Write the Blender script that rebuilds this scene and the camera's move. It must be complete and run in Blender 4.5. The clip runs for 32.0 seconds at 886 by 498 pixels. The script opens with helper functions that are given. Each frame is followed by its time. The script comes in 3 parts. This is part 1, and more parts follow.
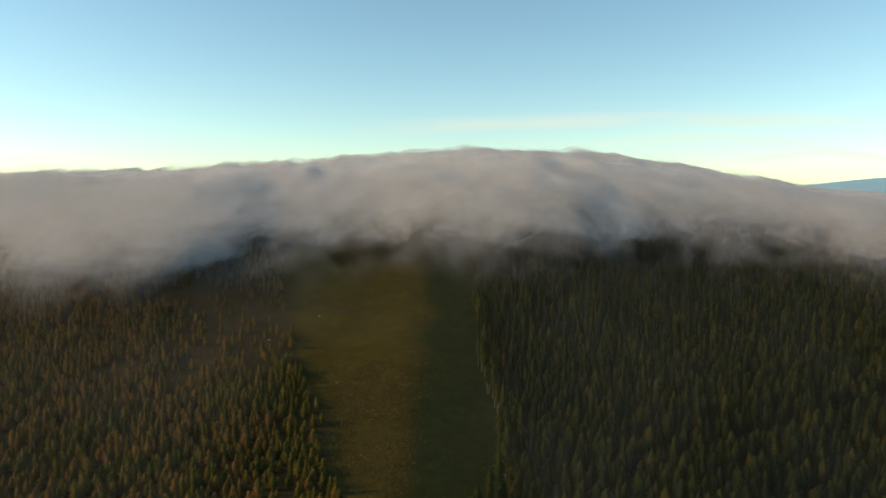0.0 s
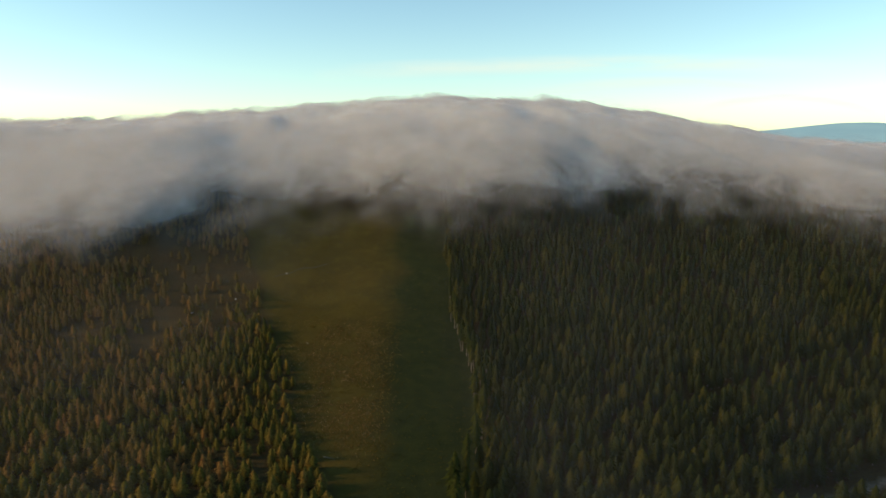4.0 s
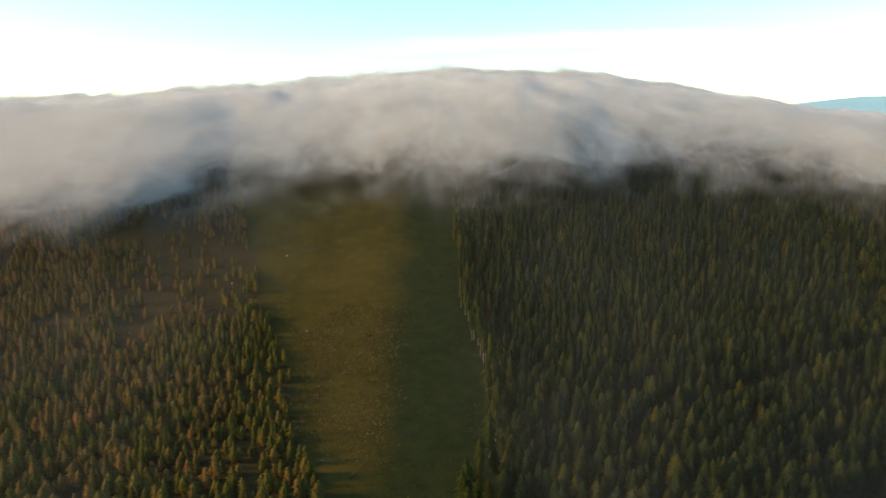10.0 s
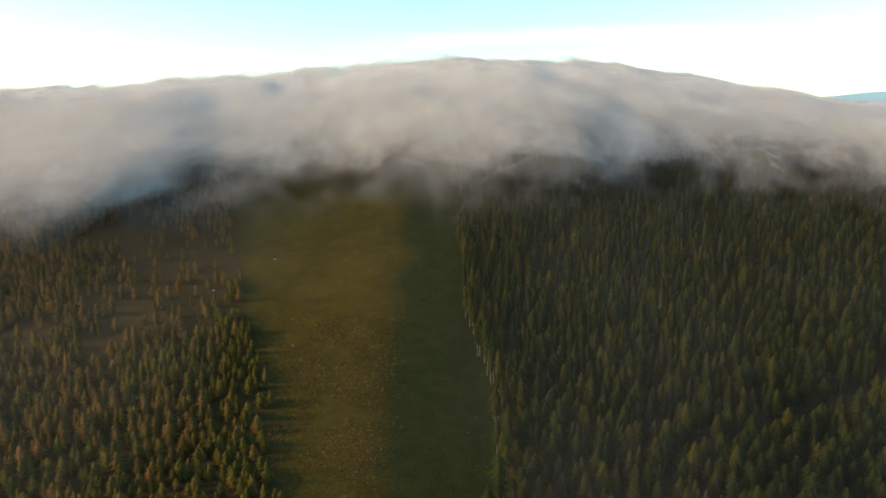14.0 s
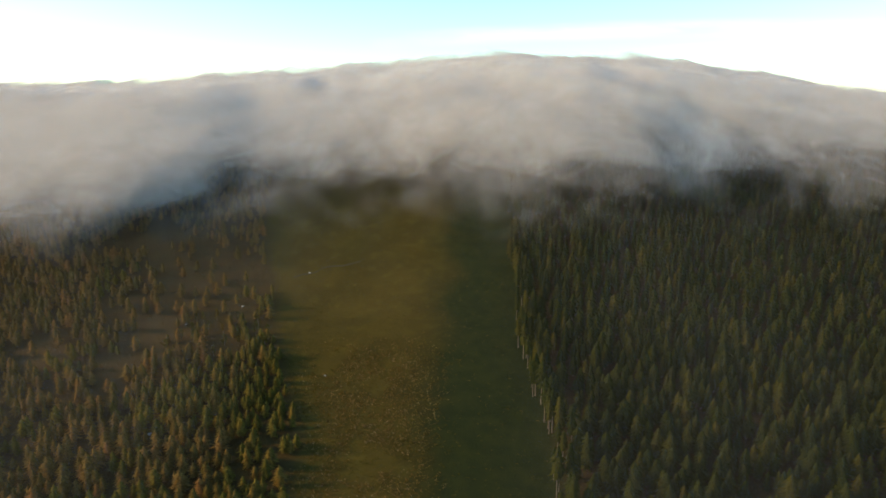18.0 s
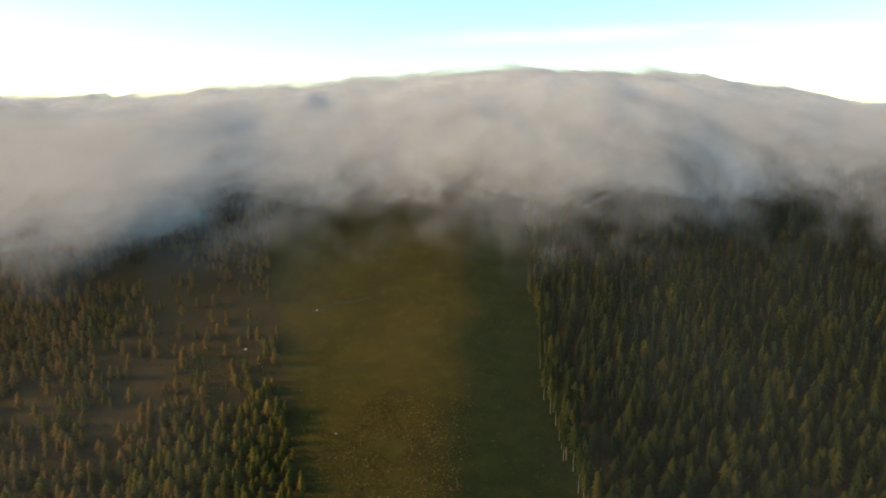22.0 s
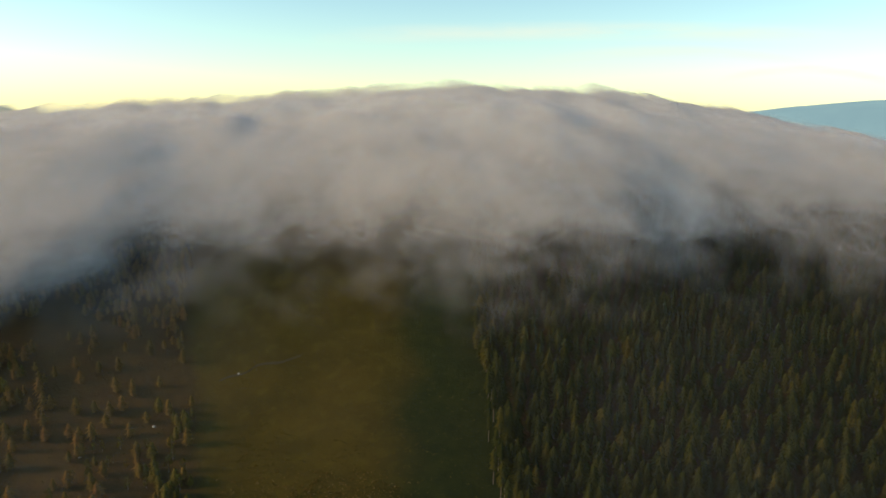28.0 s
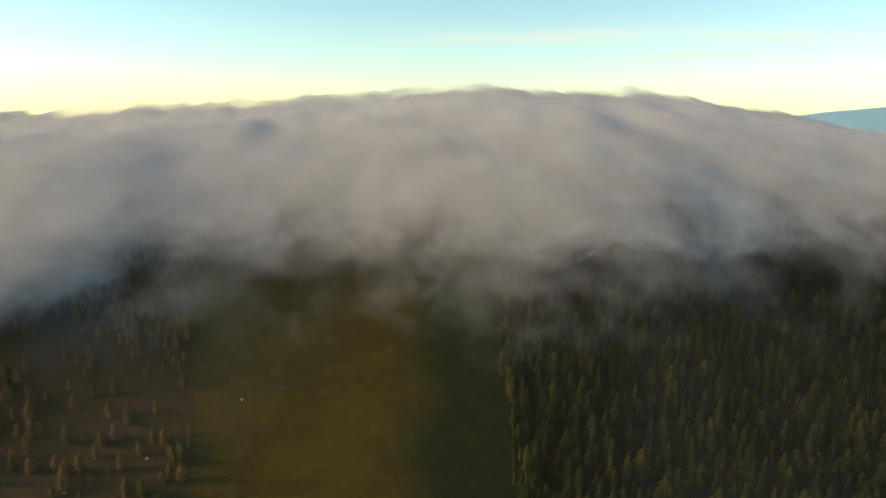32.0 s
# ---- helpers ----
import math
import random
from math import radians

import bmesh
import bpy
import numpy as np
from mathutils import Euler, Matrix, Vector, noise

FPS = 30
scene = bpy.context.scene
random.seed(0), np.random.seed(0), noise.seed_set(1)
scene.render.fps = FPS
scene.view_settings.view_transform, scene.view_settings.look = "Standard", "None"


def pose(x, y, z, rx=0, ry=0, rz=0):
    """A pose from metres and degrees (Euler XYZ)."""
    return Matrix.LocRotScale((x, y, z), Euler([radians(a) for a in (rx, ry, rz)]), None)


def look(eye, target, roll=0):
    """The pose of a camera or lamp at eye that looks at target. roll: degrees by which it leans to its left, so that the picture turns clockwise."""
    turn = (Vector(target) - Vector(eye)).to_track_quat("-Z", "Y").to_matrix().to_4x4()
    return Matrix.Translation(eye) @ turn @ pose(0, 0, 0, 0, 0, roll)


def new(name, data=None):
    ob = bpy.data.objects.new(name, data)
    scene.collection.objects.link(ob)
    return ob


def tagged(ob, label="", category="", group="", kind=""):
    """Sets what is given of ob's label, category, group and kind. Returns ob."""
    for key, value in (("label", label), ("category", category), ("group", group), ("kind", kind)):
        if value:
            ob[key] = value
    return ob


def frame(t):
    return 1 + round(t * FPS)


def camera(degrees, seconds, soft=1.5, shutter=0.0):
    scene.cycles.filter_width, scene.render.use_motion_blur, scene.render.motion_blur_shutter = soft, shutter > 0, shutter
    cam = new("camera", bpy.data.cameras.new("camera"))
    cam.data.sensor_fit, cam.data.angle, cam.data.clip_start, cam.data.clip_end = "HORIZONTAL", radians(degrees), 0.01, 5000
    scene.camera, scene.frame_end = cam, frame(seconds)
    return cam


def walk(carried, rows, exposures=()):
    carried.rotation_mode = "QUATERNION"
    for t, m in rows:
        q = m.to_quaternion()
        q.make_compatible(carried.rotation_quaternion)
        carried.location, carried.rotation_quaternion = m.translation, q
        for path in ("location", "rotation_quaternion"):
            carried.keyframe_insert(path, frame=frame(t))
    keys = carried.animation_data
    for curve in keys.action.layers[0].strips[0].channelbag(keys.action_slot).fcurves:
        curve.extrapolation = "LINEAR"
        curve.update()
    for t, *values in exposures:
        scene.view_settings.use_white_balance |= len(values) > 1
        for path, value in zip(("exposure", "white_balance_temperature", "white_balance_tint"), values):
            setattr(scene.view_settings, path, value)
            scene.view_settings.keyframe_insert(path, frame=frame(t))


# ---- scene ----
cam = camera(68.0, 32.0, soft=1.65)
PATH = [
    (0, (1.000, -8.134, 104.581), (0.9369, -6.1419, 104.4188), 0.11),
    (0.5, (0.596, -5.448, 106.166), (0.5923, -3.4547, 106.0011), -0.10),
    (1, (0.423, -2.932, 107.712), (0.3975, -0.9403, 107.5309), -0.23),
    (1.5, (0.521, -0.958, 109.138), (0.5314, 1.0357, 108.9763), -0.17),
    (2, (0.580, 0.358, 110.126), (0.6000, 2.3527, 109.9754), -0.40),
    (2.5, (0.086, 0.932, 110.167), (0.1094, 2.9262, 110.0208), -0.04),
    (3, (-0.582, 1.216, 109.804), (-0.5633, 3.2107, 109.6565), 0.07),
    (3.5, (-1.225, 1.539, 109.334), (-1.1882, 3.5205, 109.0633), -0.16),
    (4, (-1.789, 1.864, 108.988), (-1.7509, 3.8373, 108.6628), -0.08),
    (4.5, (-2.275, 2.215, 108.780), (-2.2405, 4.1800, 108.4088), -0.17),
    (6.5, (-1.062, 4.548, 108.426), (-1.0462, 6.5081, 108.0289), -0.00),
    (7, (-0.975, 6.681, 108.056), (-0.9722, 8.6424, 107.6641), -0.03),
    (7.5, (-0.956, 9.361, 107.602), (-0.9578, 11.3223, 107.2109), -0.04),
    (8, (-1.020, 12.484, 107.088), (-1.0087, 14.4457, 106.7005), -0.15),
    (8.5, (-1.169, 15.929, 106.520), (-1.1537, 17.8913, 106.1347), -0.23),
    (9, (-1.338, 19.661, 106.004), (-1.3208, 21.6240, 105.6217), -0.44),
    (9.5, (-1.261, 23.684, 105.723), (-1.2516, 25.6471, 105.3389), -0.46),
    (10, (-1.091, 27.746, 105.547), (-1.0828, 29.7083, 105.1587), -0.48),
    (10.5, (-0.905, 31.848, 105.398), (-0.8933, 33.8089, 105.0045), -0.54),
    (11, (-0.695, 36.050, 105.202), (-0.6913, 38.0106, 104.8053), -0.45),
    (11.5, (-0.454, 40.269, 104.868), (-0.4465, 42.2296, 104.4711), -0.38),
    (12, (-0.236, 44.459, 104.336), (-0.2265, 46.4190, 103.9386), -0.43),
    (12.5, (-0.087, 48.682, 103.622), (-0.0738, 50.6428, 103.2260), -0.40),
    (13, (-0.005, 53.052, 102.907), (-0.0045, 55.0127, 102.5130), -0.43),
    (13.5, (-0.013, 57.640, 102.580), (-0.0158, 59.6001, 102.1835), -0.51),
    (15.5, (0.179, 75.266, 101.986), (0.1560, 77.2262, 101.5876), -0.13),
    (16, (-0.515, 79.848, 102.215), (-0.5485, 81.8067, 101.8140), 0.30),
    (16.5, (-1.648, 84.778, 102.943), (-1.7334, 86.7341, 102.5340), 0.27),
    (17, (-2.828, 89.585, 103.753), (-2.9790, 91.5379, 103.3500), 0.08),
    (17.5, (-3.699, 93.783, 104.596), (-3.8427, 95.7361, 104.1889), 0.00),
    (18, (-4.268, 97.416, 105.463), (-4.4001, 99.3692, 105.0545), 0.04),
    (18.5, (-4.747, 100.640, 106.385), (-4.8962, 102.5921, 105.9776), 0.07),
    (19, (-5.329, 103.625, 107.452), (-5.4541, 105.5797, 107.0480), 0.04),
    (19.5, (-6.265, 106.635, 108.829), (-6.3905, 108.5896, 108.4259), 0.11),
    (20, (-7.650, 109.618, 110.378), (-7.7858, 111.5731, 109.9777), 0.20),
    (20.5, (-9.277, 112.528, 112.069), (-9.4269, 114.4829, 111.6719), 0.21),
    (21, (-10.867, 115.292, 113.921), (-11.0158, 117.2462, 113.5230), 0.21),
    (21.5, (-12.306, 117.948, 115.901), (-12.4403, 119.9023, 115.4974), 0.23),
    (22, (-13.474, 120.563, 117.881), (-13.6071, 122.5163, 117.4736), 0.09),
    (22.5, (-14.186, 123.234, 119.744), (-14.3282, 125.1868, 119.3379), 0.34),
    (23, (-14.698, 125.951, 121.583), (-14.8492, 127.9044, 121.1790), 0.29),
    (23.5, (-15.145, 128.641, 123.524), (-15.2853, 130.5946, 123.1209), 0.26),
    (24, (-15.619, 131.320, 125.585), (-15.7711, 133.2729, 125.1799), 0.29),
    (24.5, (-16.080, 133.973, 127.745), (-16.2216, 135.9253, 127.3345), 0.25),
    (25, (-16.491, 136.634, 129.870), (-16.6427, 138.5843, 129.4564), 0.18),
    (25.5, (-16.698, 139.317, 131.781), (-16.8699, 141.2662, 131.3658), 0.05),
    (27.5, (-14.066, 151.258, 137.056), (-14.2394, 153.2049, 136.6336), -0.00),
    (28, (-13.009, 154.547, 137.328), (-12.9707, 156.5009, 136.9018), 0.67),
    (28.5, (-12.165, 157.667, 137.344), (-12.1743, 159.6214, 136.9200), 0.55),
    (29, (-11.666, 160.724, 137.184), (-11.6801, 162.6790, 136.7613), 0.58),
    (29.5, (-11.478, 163.812, 136.919), (-11.4989, 165.7668, 136.4961), 0.55),
    (30, (-11.415, 166.979, 136.639), (-11.4406, 168.9347, 136.2216), 0.62),
    (30.5, (-11.134, 170.179, 136.451), (-11.1718, 172.1350, 136.0359), 0.50),
    (31, (-10.742, 173.473, 136.352), (-10.7817, 175.4303, 135.9410), 0.44),
    (31.5, (-10.285, 176.854, 136.315), (-10.3273, 178.8119, 135.9080), 0.41),
    (32, (-9.805, 180.311, 136.295), (-9.8557, 182.2678, 135.8841), 0.55),
]
EXPOSURES = [(t, s, w, -7) for t, s, w in ((0, 0.55, 6700), (3, 0.52, 6700), (4.5, 0.8, 6700), (7, 1.2, 6700), (22, 1.06, 6750), (25, 0.82, 6750), (28, 0.65, 6800), (32, 0.65, 6850))]
walk(cam, [(t, look(e, g, r)) for t, e, g, r in PATH], EXPOSURES)

# ---- light ----
scene.cycles.transparent_max_bounces = 32
SUN_AZIMUTH, SUN_HEIGHT = -94.0, 19.0   # degrees: from straight ahead (+y) towards the right, and above the horizon
world = bpy.data.worlds.new("sky")
scene.world = world
world.use_nodes = True
wn = world.node_tree.nodes
sky = wn.new("ShaderNodeTexSky")
sky.sky_type = "NISHITA"
sky.sun_disc = False
sky.sun_elevation, sky.sun_rotation = radians(SUN_HEIGHT), radians(SUN_AZIMUTH)
sky.altitude, sky.air_density, sky.dust_density, sky.ozone_density = 300, 1.0, 0.25, 1.6
world.node_tree.links.new(sky.outputs["Color"], wn["Background"].inputs["Color"])
wn["Background"].inputs["Strength"].default_value = 0.13
sun = new("sun", bpy.data.lights.new("sun", "SUN"))
sun.data.energy, sun.data.angle, sun.data.color = 3.0, radians(12.0), (1.0, 0.56, 0.27)
a, h = radians(SUN_AZIMUTH), radians(SUN_HEIGHT)
sun.matrix_world = look((math.sin(a) * math.cos(h) * 900, math.cos(a) * math.cos(h) * 900, math.sin(h) * 900), (0, 0, 0))


# ---- small helpers ----
def step(v, a, b):
    u = np.clip((np.asarray(v, float) - a) / (b - a), 0, 1)
    return u * u * (3 - 2 * u)


LATTICE = np.random.RandomState(7).rand(256, 256)


def wobble(x, y):
    """Smooth random field, 0 to 1, with a grain of 1."""
    x, y = np.asarray(x, float), np.asarray(y, float)
    i, j = np.floor(x).astype(int), np.floor(y).astype(int)
    u, v = x - i, y - j
    u, v = u * u * (3 - 2 * u), v * v * (3 - 2 * v)
    g = lambda p, q: LATTICE[p % 256, q % 256]
    return (g(i, j) * (1 - u) + g(i + 1, j) * u) * (1 - v) + (g(i, j + 1) * (1 - u) + g(i + 1, j + 1) * u) * v


def rough(x, y, octaves=4):
    total, weight = 0.0, 0.0
    for k in range(octaves):
        f = 2.0 ** k
        total = total + wobble(np.asarray(x) * f + 17.3 * k, np.asarray(y) * f + 5.1 * k) / f
        weight += 1 / f
    return total / weight


def mesh_from(name, verts, faces, mats=(), smooth=False):
    me = bpy.data.meshes.new(name)
    me.from_pydata([tuple(v) for v in verts], [], [tuple(f) for f in faces])
    for m in mats:
        me.materials.append(m)
    if smooth:
        me.shade_smooth()
    me.update()
    return me


def mesh_fast(name, verts, tris, mat):
    """A triangle mesh from arrays."""
    me = bpy.data.meshes.new(name)
    me.vertices.add(len(verts))
    me.vertices.foreach_set("co", np.asarray(verts, np.float32).ravel())
    me.loops.add(len(tris) * 3)
    me.loops.foreach_set("vertex_index", np.asarray(tris, np.int32).ravel())
    me.polygons.add(len(tris))
    me.polygons.foreach_set("loop_start", np.arange(0, len(tris) * 3, 3, dtype=np.int32))
    me.materials.append(mat)
    me.update(calc_edges=True)
    return me


def attribute(me, name, values):
    at = me.attributes.new(name, "FLOAT", "POINT")
    at.data.foreach_set("value", np.asarray(values, np.float32))


class Nodes:
    """Short hand for building a node material."""

    def __init__(self, name):
        self.mat = bpy.data.materials.new(name)
        self.mat.use_nodes = True
        self.tree = self.mat.node_tree
        self.tree.nodes.clear()
        self.out = self.tree.nodes.new("ShaderNodeOutputMaterial")

    def add(self, kind, **values):
        n = self.tree.nodes.new("ShaderNode" + kind)
        for k, v in values.items():
            self.put(n, k, v)
        return n

    def put(self, n, key, v):
        socket = n.inputs[int(key[1:])] if key[0] == "i" and key[1:].isdigit() else n.inputs[key.replace("_", " ")]
        if isinstance(v, bpy.types.NodeSocket):
            self.tree.links.new(v, socket)
        else:
            socket.default_value = v

    def math(self, op, a, b=0.0, clamp=False):
        n = self.tree.nodes.new("ShaderNodeMath")
        n.operation, n.use_clamp = op, clamp
        self.put(n, "i0", a)
        self.put(n, "i1", b)
        return n.outputs[0]

    def mix(self, f, a, b):
        n = self.tree.nodes.new("ShaderNodeMix")
        n.data_type = "RGBA"
        for k, v in (("i0", f), ("i6", a), ("i7", b)):
            self.put(n, k, v)
        return n.outputs[2]

    def noise(self, scale, detail=4.0, rough=0.55, vector=None, warp=0.0):
        n = self.add("TexNoise", Scale=scale, Detail=detail, Roughness=rough, Distortion=warp)
        if vector is None:
            vector = self.add("NewGeometry").outputs["Position"]
        self.put(n, "Vector", vector)
        return n.outputs[0]

    def ramp(self, v, low, high):
        n = self.add("MapRange", Value=v)
        n.interpolation_type = "SMOOTHSTEP"
        n.inputs[1].default_value, n.inputs[2].default_value = low, high
        return n.outputs[0]

    def value(self, name):
        n = self.tree.nodes.new("ShaderNodeAttribute")
        n.attribute_name = name
        return n.outputs["Fac"]

    def done(self, shader):
        self.tree.links.new(shader, self.out.inputs["Surface"])
        return self.mat


def rgb(r, g, b):
    return (r, g, b, 1.0)


# ---- materials ----
def needles(name, dark, mid, warm):
    """Foliage: tint differs from tree to tree, grain within one crown."""
    n = Nodes(name)
    obj = n.tree.nodes.new("ShaderNodeObjectInfo").outputs["Random"]
    tint = n.math("FRACT", n.math("ADD", n.value("tint"), obj))
    grain = n.noise(1.6, 3.0)
    col = n.mix(n.ramp(tint, 0.0, 0.75), dark, mid)
    col = n.mix(n.ramp(tint, 0.72, 1.0), col, warm)
    col = n.mix(n.ramp(grain, 0.35, 0.7), n.mix(0.45, col, rgb(0.012, 0.013, 0.006)), col)
    diff = n.add("BsdfDiffuse", Color=col)
    thin = n.add("BsdfTranslucent", Color=col)
    m = n.add("MixShader", Fac=0.4)
    n.put(m, "i1", diff.outputs[0])
    n.put(m, "i2", thin.outputs[0])
    return n.done(m.outputs[0])


def plain(name, a, b, scale, roughness=0.9, bump=0.3):
    n = Nodes(name)
    f = n.noise(scale, 5.0)
    p = n.add("BsdfPrincipled", Base_Color=n.mix(n.ramp(f, 0.3, 0.7), a, b), Roughness=roughness)
    bm = n.add("Bump", Strength=bump, Height=f)
    n.put(p, "Normal", bm.outputs[0])
    return n.done(p.outputs[0])


SPRUCE = needles("spruce_needles", rgb(0.029, 0.043, 0.010), rgb(0.048, 0.060, 0.013), rgb(0.080, 0.080, 0.016))
RUSSET = needles("russet_needles", rgb(0.15, 0.118, 0.031), rgb(0.225, 0.152, 0.044), rgb(0.29, 0.165, 0.054))
OLIVE = needles("olive_needles", rgb(0.11, 0.107, 0.022), rgb(0.175, 0.15, 0.032), rgb(0.235, 0.165, 0.042))
LEAVES = needles("birch_leaves", rgb(0.06, 0.07, 0.015), rgb(0.10, 0.10, 0.02), rgb(0.16, 0.11, 0.02))
SHRUB = needles("shrub_leaves", rgb(0.14, 0.10, 0.028), rgb(0.27, 0.175, 0.06), rgb(0.46, 0.35, 0.19))
TUFT = needles("grass_blades", rgb(0.07, 0.064, 0.010), rgb(0.11, 0.092, 0.014), rgb(0.17, 0.13, 0.03))
BARK = plain("pale_bark", rgb(0.075, 0.064, 0.046), rgb(0.165, 0.14, 0.105), 3.0)


def ground_material():
    n = Nodes("ground_cover")
    fine, broad, streak = n.noise(0.9, 6.0, 0.65), n.noise(0.045, 4.0), n.noise(0.16, 5.0)
    floor = n.mix(n.ramp(fine, 0.3, 0.7), rgb(0.024, 0.018, 0.005), rgb(0.055, 0.040, 0.010))
    grass = n.mix(n.ramp(broad, 0.35, 0.65), rgb(0.047, 0.037, 0.003), rgb(0.064, 0.048, 0.004))
    grass = n.mix(n.math("MULTIPLY", n.ramp(streak, 0.45, 0.75), 0.5), grass, rgb(0.086, 0.070, 0.008))
    grass = n.mix(n.math("MULTIPLY", n.ramp(fine, 0.4, 0.75), 0.5), grass, rgb(0.050, 0.039, 0.003))
    # grass beside the right-hand wood: its shade is painted in as near-black green
    edge_shade = n.mix(n.ramp(streak, 0.3, 0.7), rgb(0.007, 0.016, 0.002), rgb(0.015, 0.024, 0.003))
    heath = n.mix(n.ramp(streak, 0.35, 0.7), rgb(0.040, 0.029, 0.006), rgb(0.058, 0.039, 0.008))
    heath = n.mix(n.math("MULTIPLY", n.ramp(fine, 0.4, 0.7), 0.5), heath, rgb(0.028, 0.021, 0.009))
    dirt = n.mix(n.ramp(fine, 0.3, 0.7), rgb(0.10, 0.08, 0.055), rgb(0.18, 0.14, 0.10))
    col = n.mix(n.value("meadow"), floor, grass)
    col = n.mix(n.value("edge_shade"), col, edge_shade)
    col = n.mix(n.value("heath"), col, heath)
    col = n.mix(n.value("dirt"), col, dirt)
    p = n.add("BsdfPrincipled", Base_Color=col, Roughness=0.95)
    p.inputs["Specular IOR Level"].default_value = 0.15
    bm = n.add("Bump", Strength=0.6, Distance=0.6, Height=fine)
    n.put(p, "Normal", bm.outputs[0])
    return n.done(p.outputs[0])


def fog_material(name, seed, scale, low, high, most, swing=1.8):
    """Fog: white droplets; how dense it is follows a drifting grain and the density laid on the mesh."""
    n = Nodes(name)
    place = n.add("NewGeometry").outputs["Position"]
    at = n.add("Mapping", Vector=place)
    at.inputs["Location"].default_value = (seed * 37.0, seed * 91.0, seed * 13.0)
    at.inputs["Scale"].default_value = (0.9, 0.62, 1.25)
    grain = n.noise(scale, 6.0, 0.58, at.outputs[0], 0.5)
    dense = n.value("thickness")
    lift = n.math("ADD", dense, n.math("MULTIPLY", n.math("SUBTRACT", grain, 0.5), swing))
    alpha = n.math("MULTIPLY", n.ramp(lift, low, high), most)
    alpha = n.math("MULTIPLY", alpha, n.ramp(dense, 0.0, 0.22), True)
    # droplets: a very fine grain that leaves the mean density as it is
    drops = n.tree.nodes.new("ShaderNodeTexWhiteNoise")
    n.put(drops, "Vector", place)
    room = n.math("MINIMUM", alpha, n.math("SUBTRACT", 1.0, alpha))
    alpha = n.math("ADD", alpha, n.math("MULTIPLY", n.math("SUBTRACT", drops.outputs["Value"], 0.5), n.math("MULTIPLY", room, 2.0)), True)
    white = rgb(0.75, 0.79, 0.83)
    # droplets scatter light many times over, so the bank's folds shade far less than a solid's would
    lean = n.tree.nodes.new("ShaderNodeMix")
    lean.data_type = "VECTOR"
    lean.inputs[0].default_value = 0.62
    n.put(lean, "i4", n.add("NewGeometry").outputs["Normal"])
    lean.inputs[5].default_value = (-0.25, -0.5, 0.8)
    diff = n.add("BsdfDiffuse", Color=white, Normal=lean.outputs[1])
    thin = n.add("BsdfTranslucent", Color=white, Normal=lean.outputs[1])
    body = n.add("MixShader", Fac=0.5)
    n.put(body, "i1", diff.outputs[0])
    n.put(body, "i2", thin.outputs[0])
    clear = n.add("BsdfTransparent")
    m = n.add("MixShader", Fac=alpha)
    n.put(m, "i1", clear.outputs[0])
    n.put(m, "i2", body.outputs[0])
    return n.done(m.outputs[0])


# ---- ground ----
GY = [-400, 100, 200, 280, 340, 380, 430, 480, 540, 600, 700, 760, 900, 1500, 3000, 4800]
GZ = [-20, -14, -9, -5, 4, 12, 30, 50, 70, 91, 116, 118, 80, 0, -150, -320]
EDGE_Y = [120, 210, 242, 279, 296, 321, 345, 357, 375, 415, 425, 458, 600]
EDGE_X = [-10, -35, -50, -62, -64, -75, -87, -91, -98, -111, -118, -130, -160]
RIGHT_Y = [120, 209, 230, 250, 275, 298, 318, 342, 371, 392, 414, 600]
RIGHT_X = [2, 4, 10, 14, 16, 17.5, 13, 9.5, 7, 9.5, 7, 7]


def ground_z(x, y):
    x, y = np.asarray(x, float), np.asarray(y, float)
    z = (np.interp(y - 12, GY, GZ) + np.interp(y, GY, GZ) + np.interp(y + 12, GY, GZ)) / 3
    z = z - 10 * step(x, 80, 160) * step(300 - y, 0, 80)
    z = z - 22 * step(x, 120, 400) * step(y, 580, 710) - 22 * step(-x, 120, 420) * step(y, 560, 700)
    return z + 2.2 * (rough(x / 60, y / 60, 3) - 0.5)


def meadow_left(y):
    return np.interp(y, EDGE_Y, EDGE_X) + 7 * (rough(np.asarray(y) / 22.0, np.asarray(y) * 0 + 1.5, 3) - 0.5)


def meadow_right(y):
    return np.interp(y, RIGHT_Y, RIGHT_X) + 2.5 * (rough(np.asarray(y) / 9.0, np.asarray(y) * 0 + 4.5, 2) - 0.5)


def track_gap(x, y):
    """Distance from the forest track on the right-hand side."""
    return np.abs(y - (219 + 0.47 * x)) / 1.1


def meadow_mask(x, y):
    return step(x, meadow_left(y) - 3, meadow_left(y) + 3) * (1 - step(x, meadow_right(y) - 3, meadow_right(y) + 3))


def heath_mask(x, y):
    m = step(rough(x / 30 + 3.1, y / 30 + 8.2, 3), 0.57, 0.64)
    glade = np.exp(-(((x + 138) / 40) ** 2 + ((y - 414) / 34) ** 2)) + np.exp(-(((x + 190) / 17) ** 2 + ((y - 352) / 15) ** 2)) + 0.5 * (rough(x / 16, y / 16, 3) - 0.5)
    m = np.maximum(m, step(glade, 0.38, 0.55))
    m = m * step(y, 300, 345) * (1 - step(y, 445, 475)) * step(x, -235, -210) * (1 - step(x, meadow_left(y) - 6, meadow_left(y)))
    return m


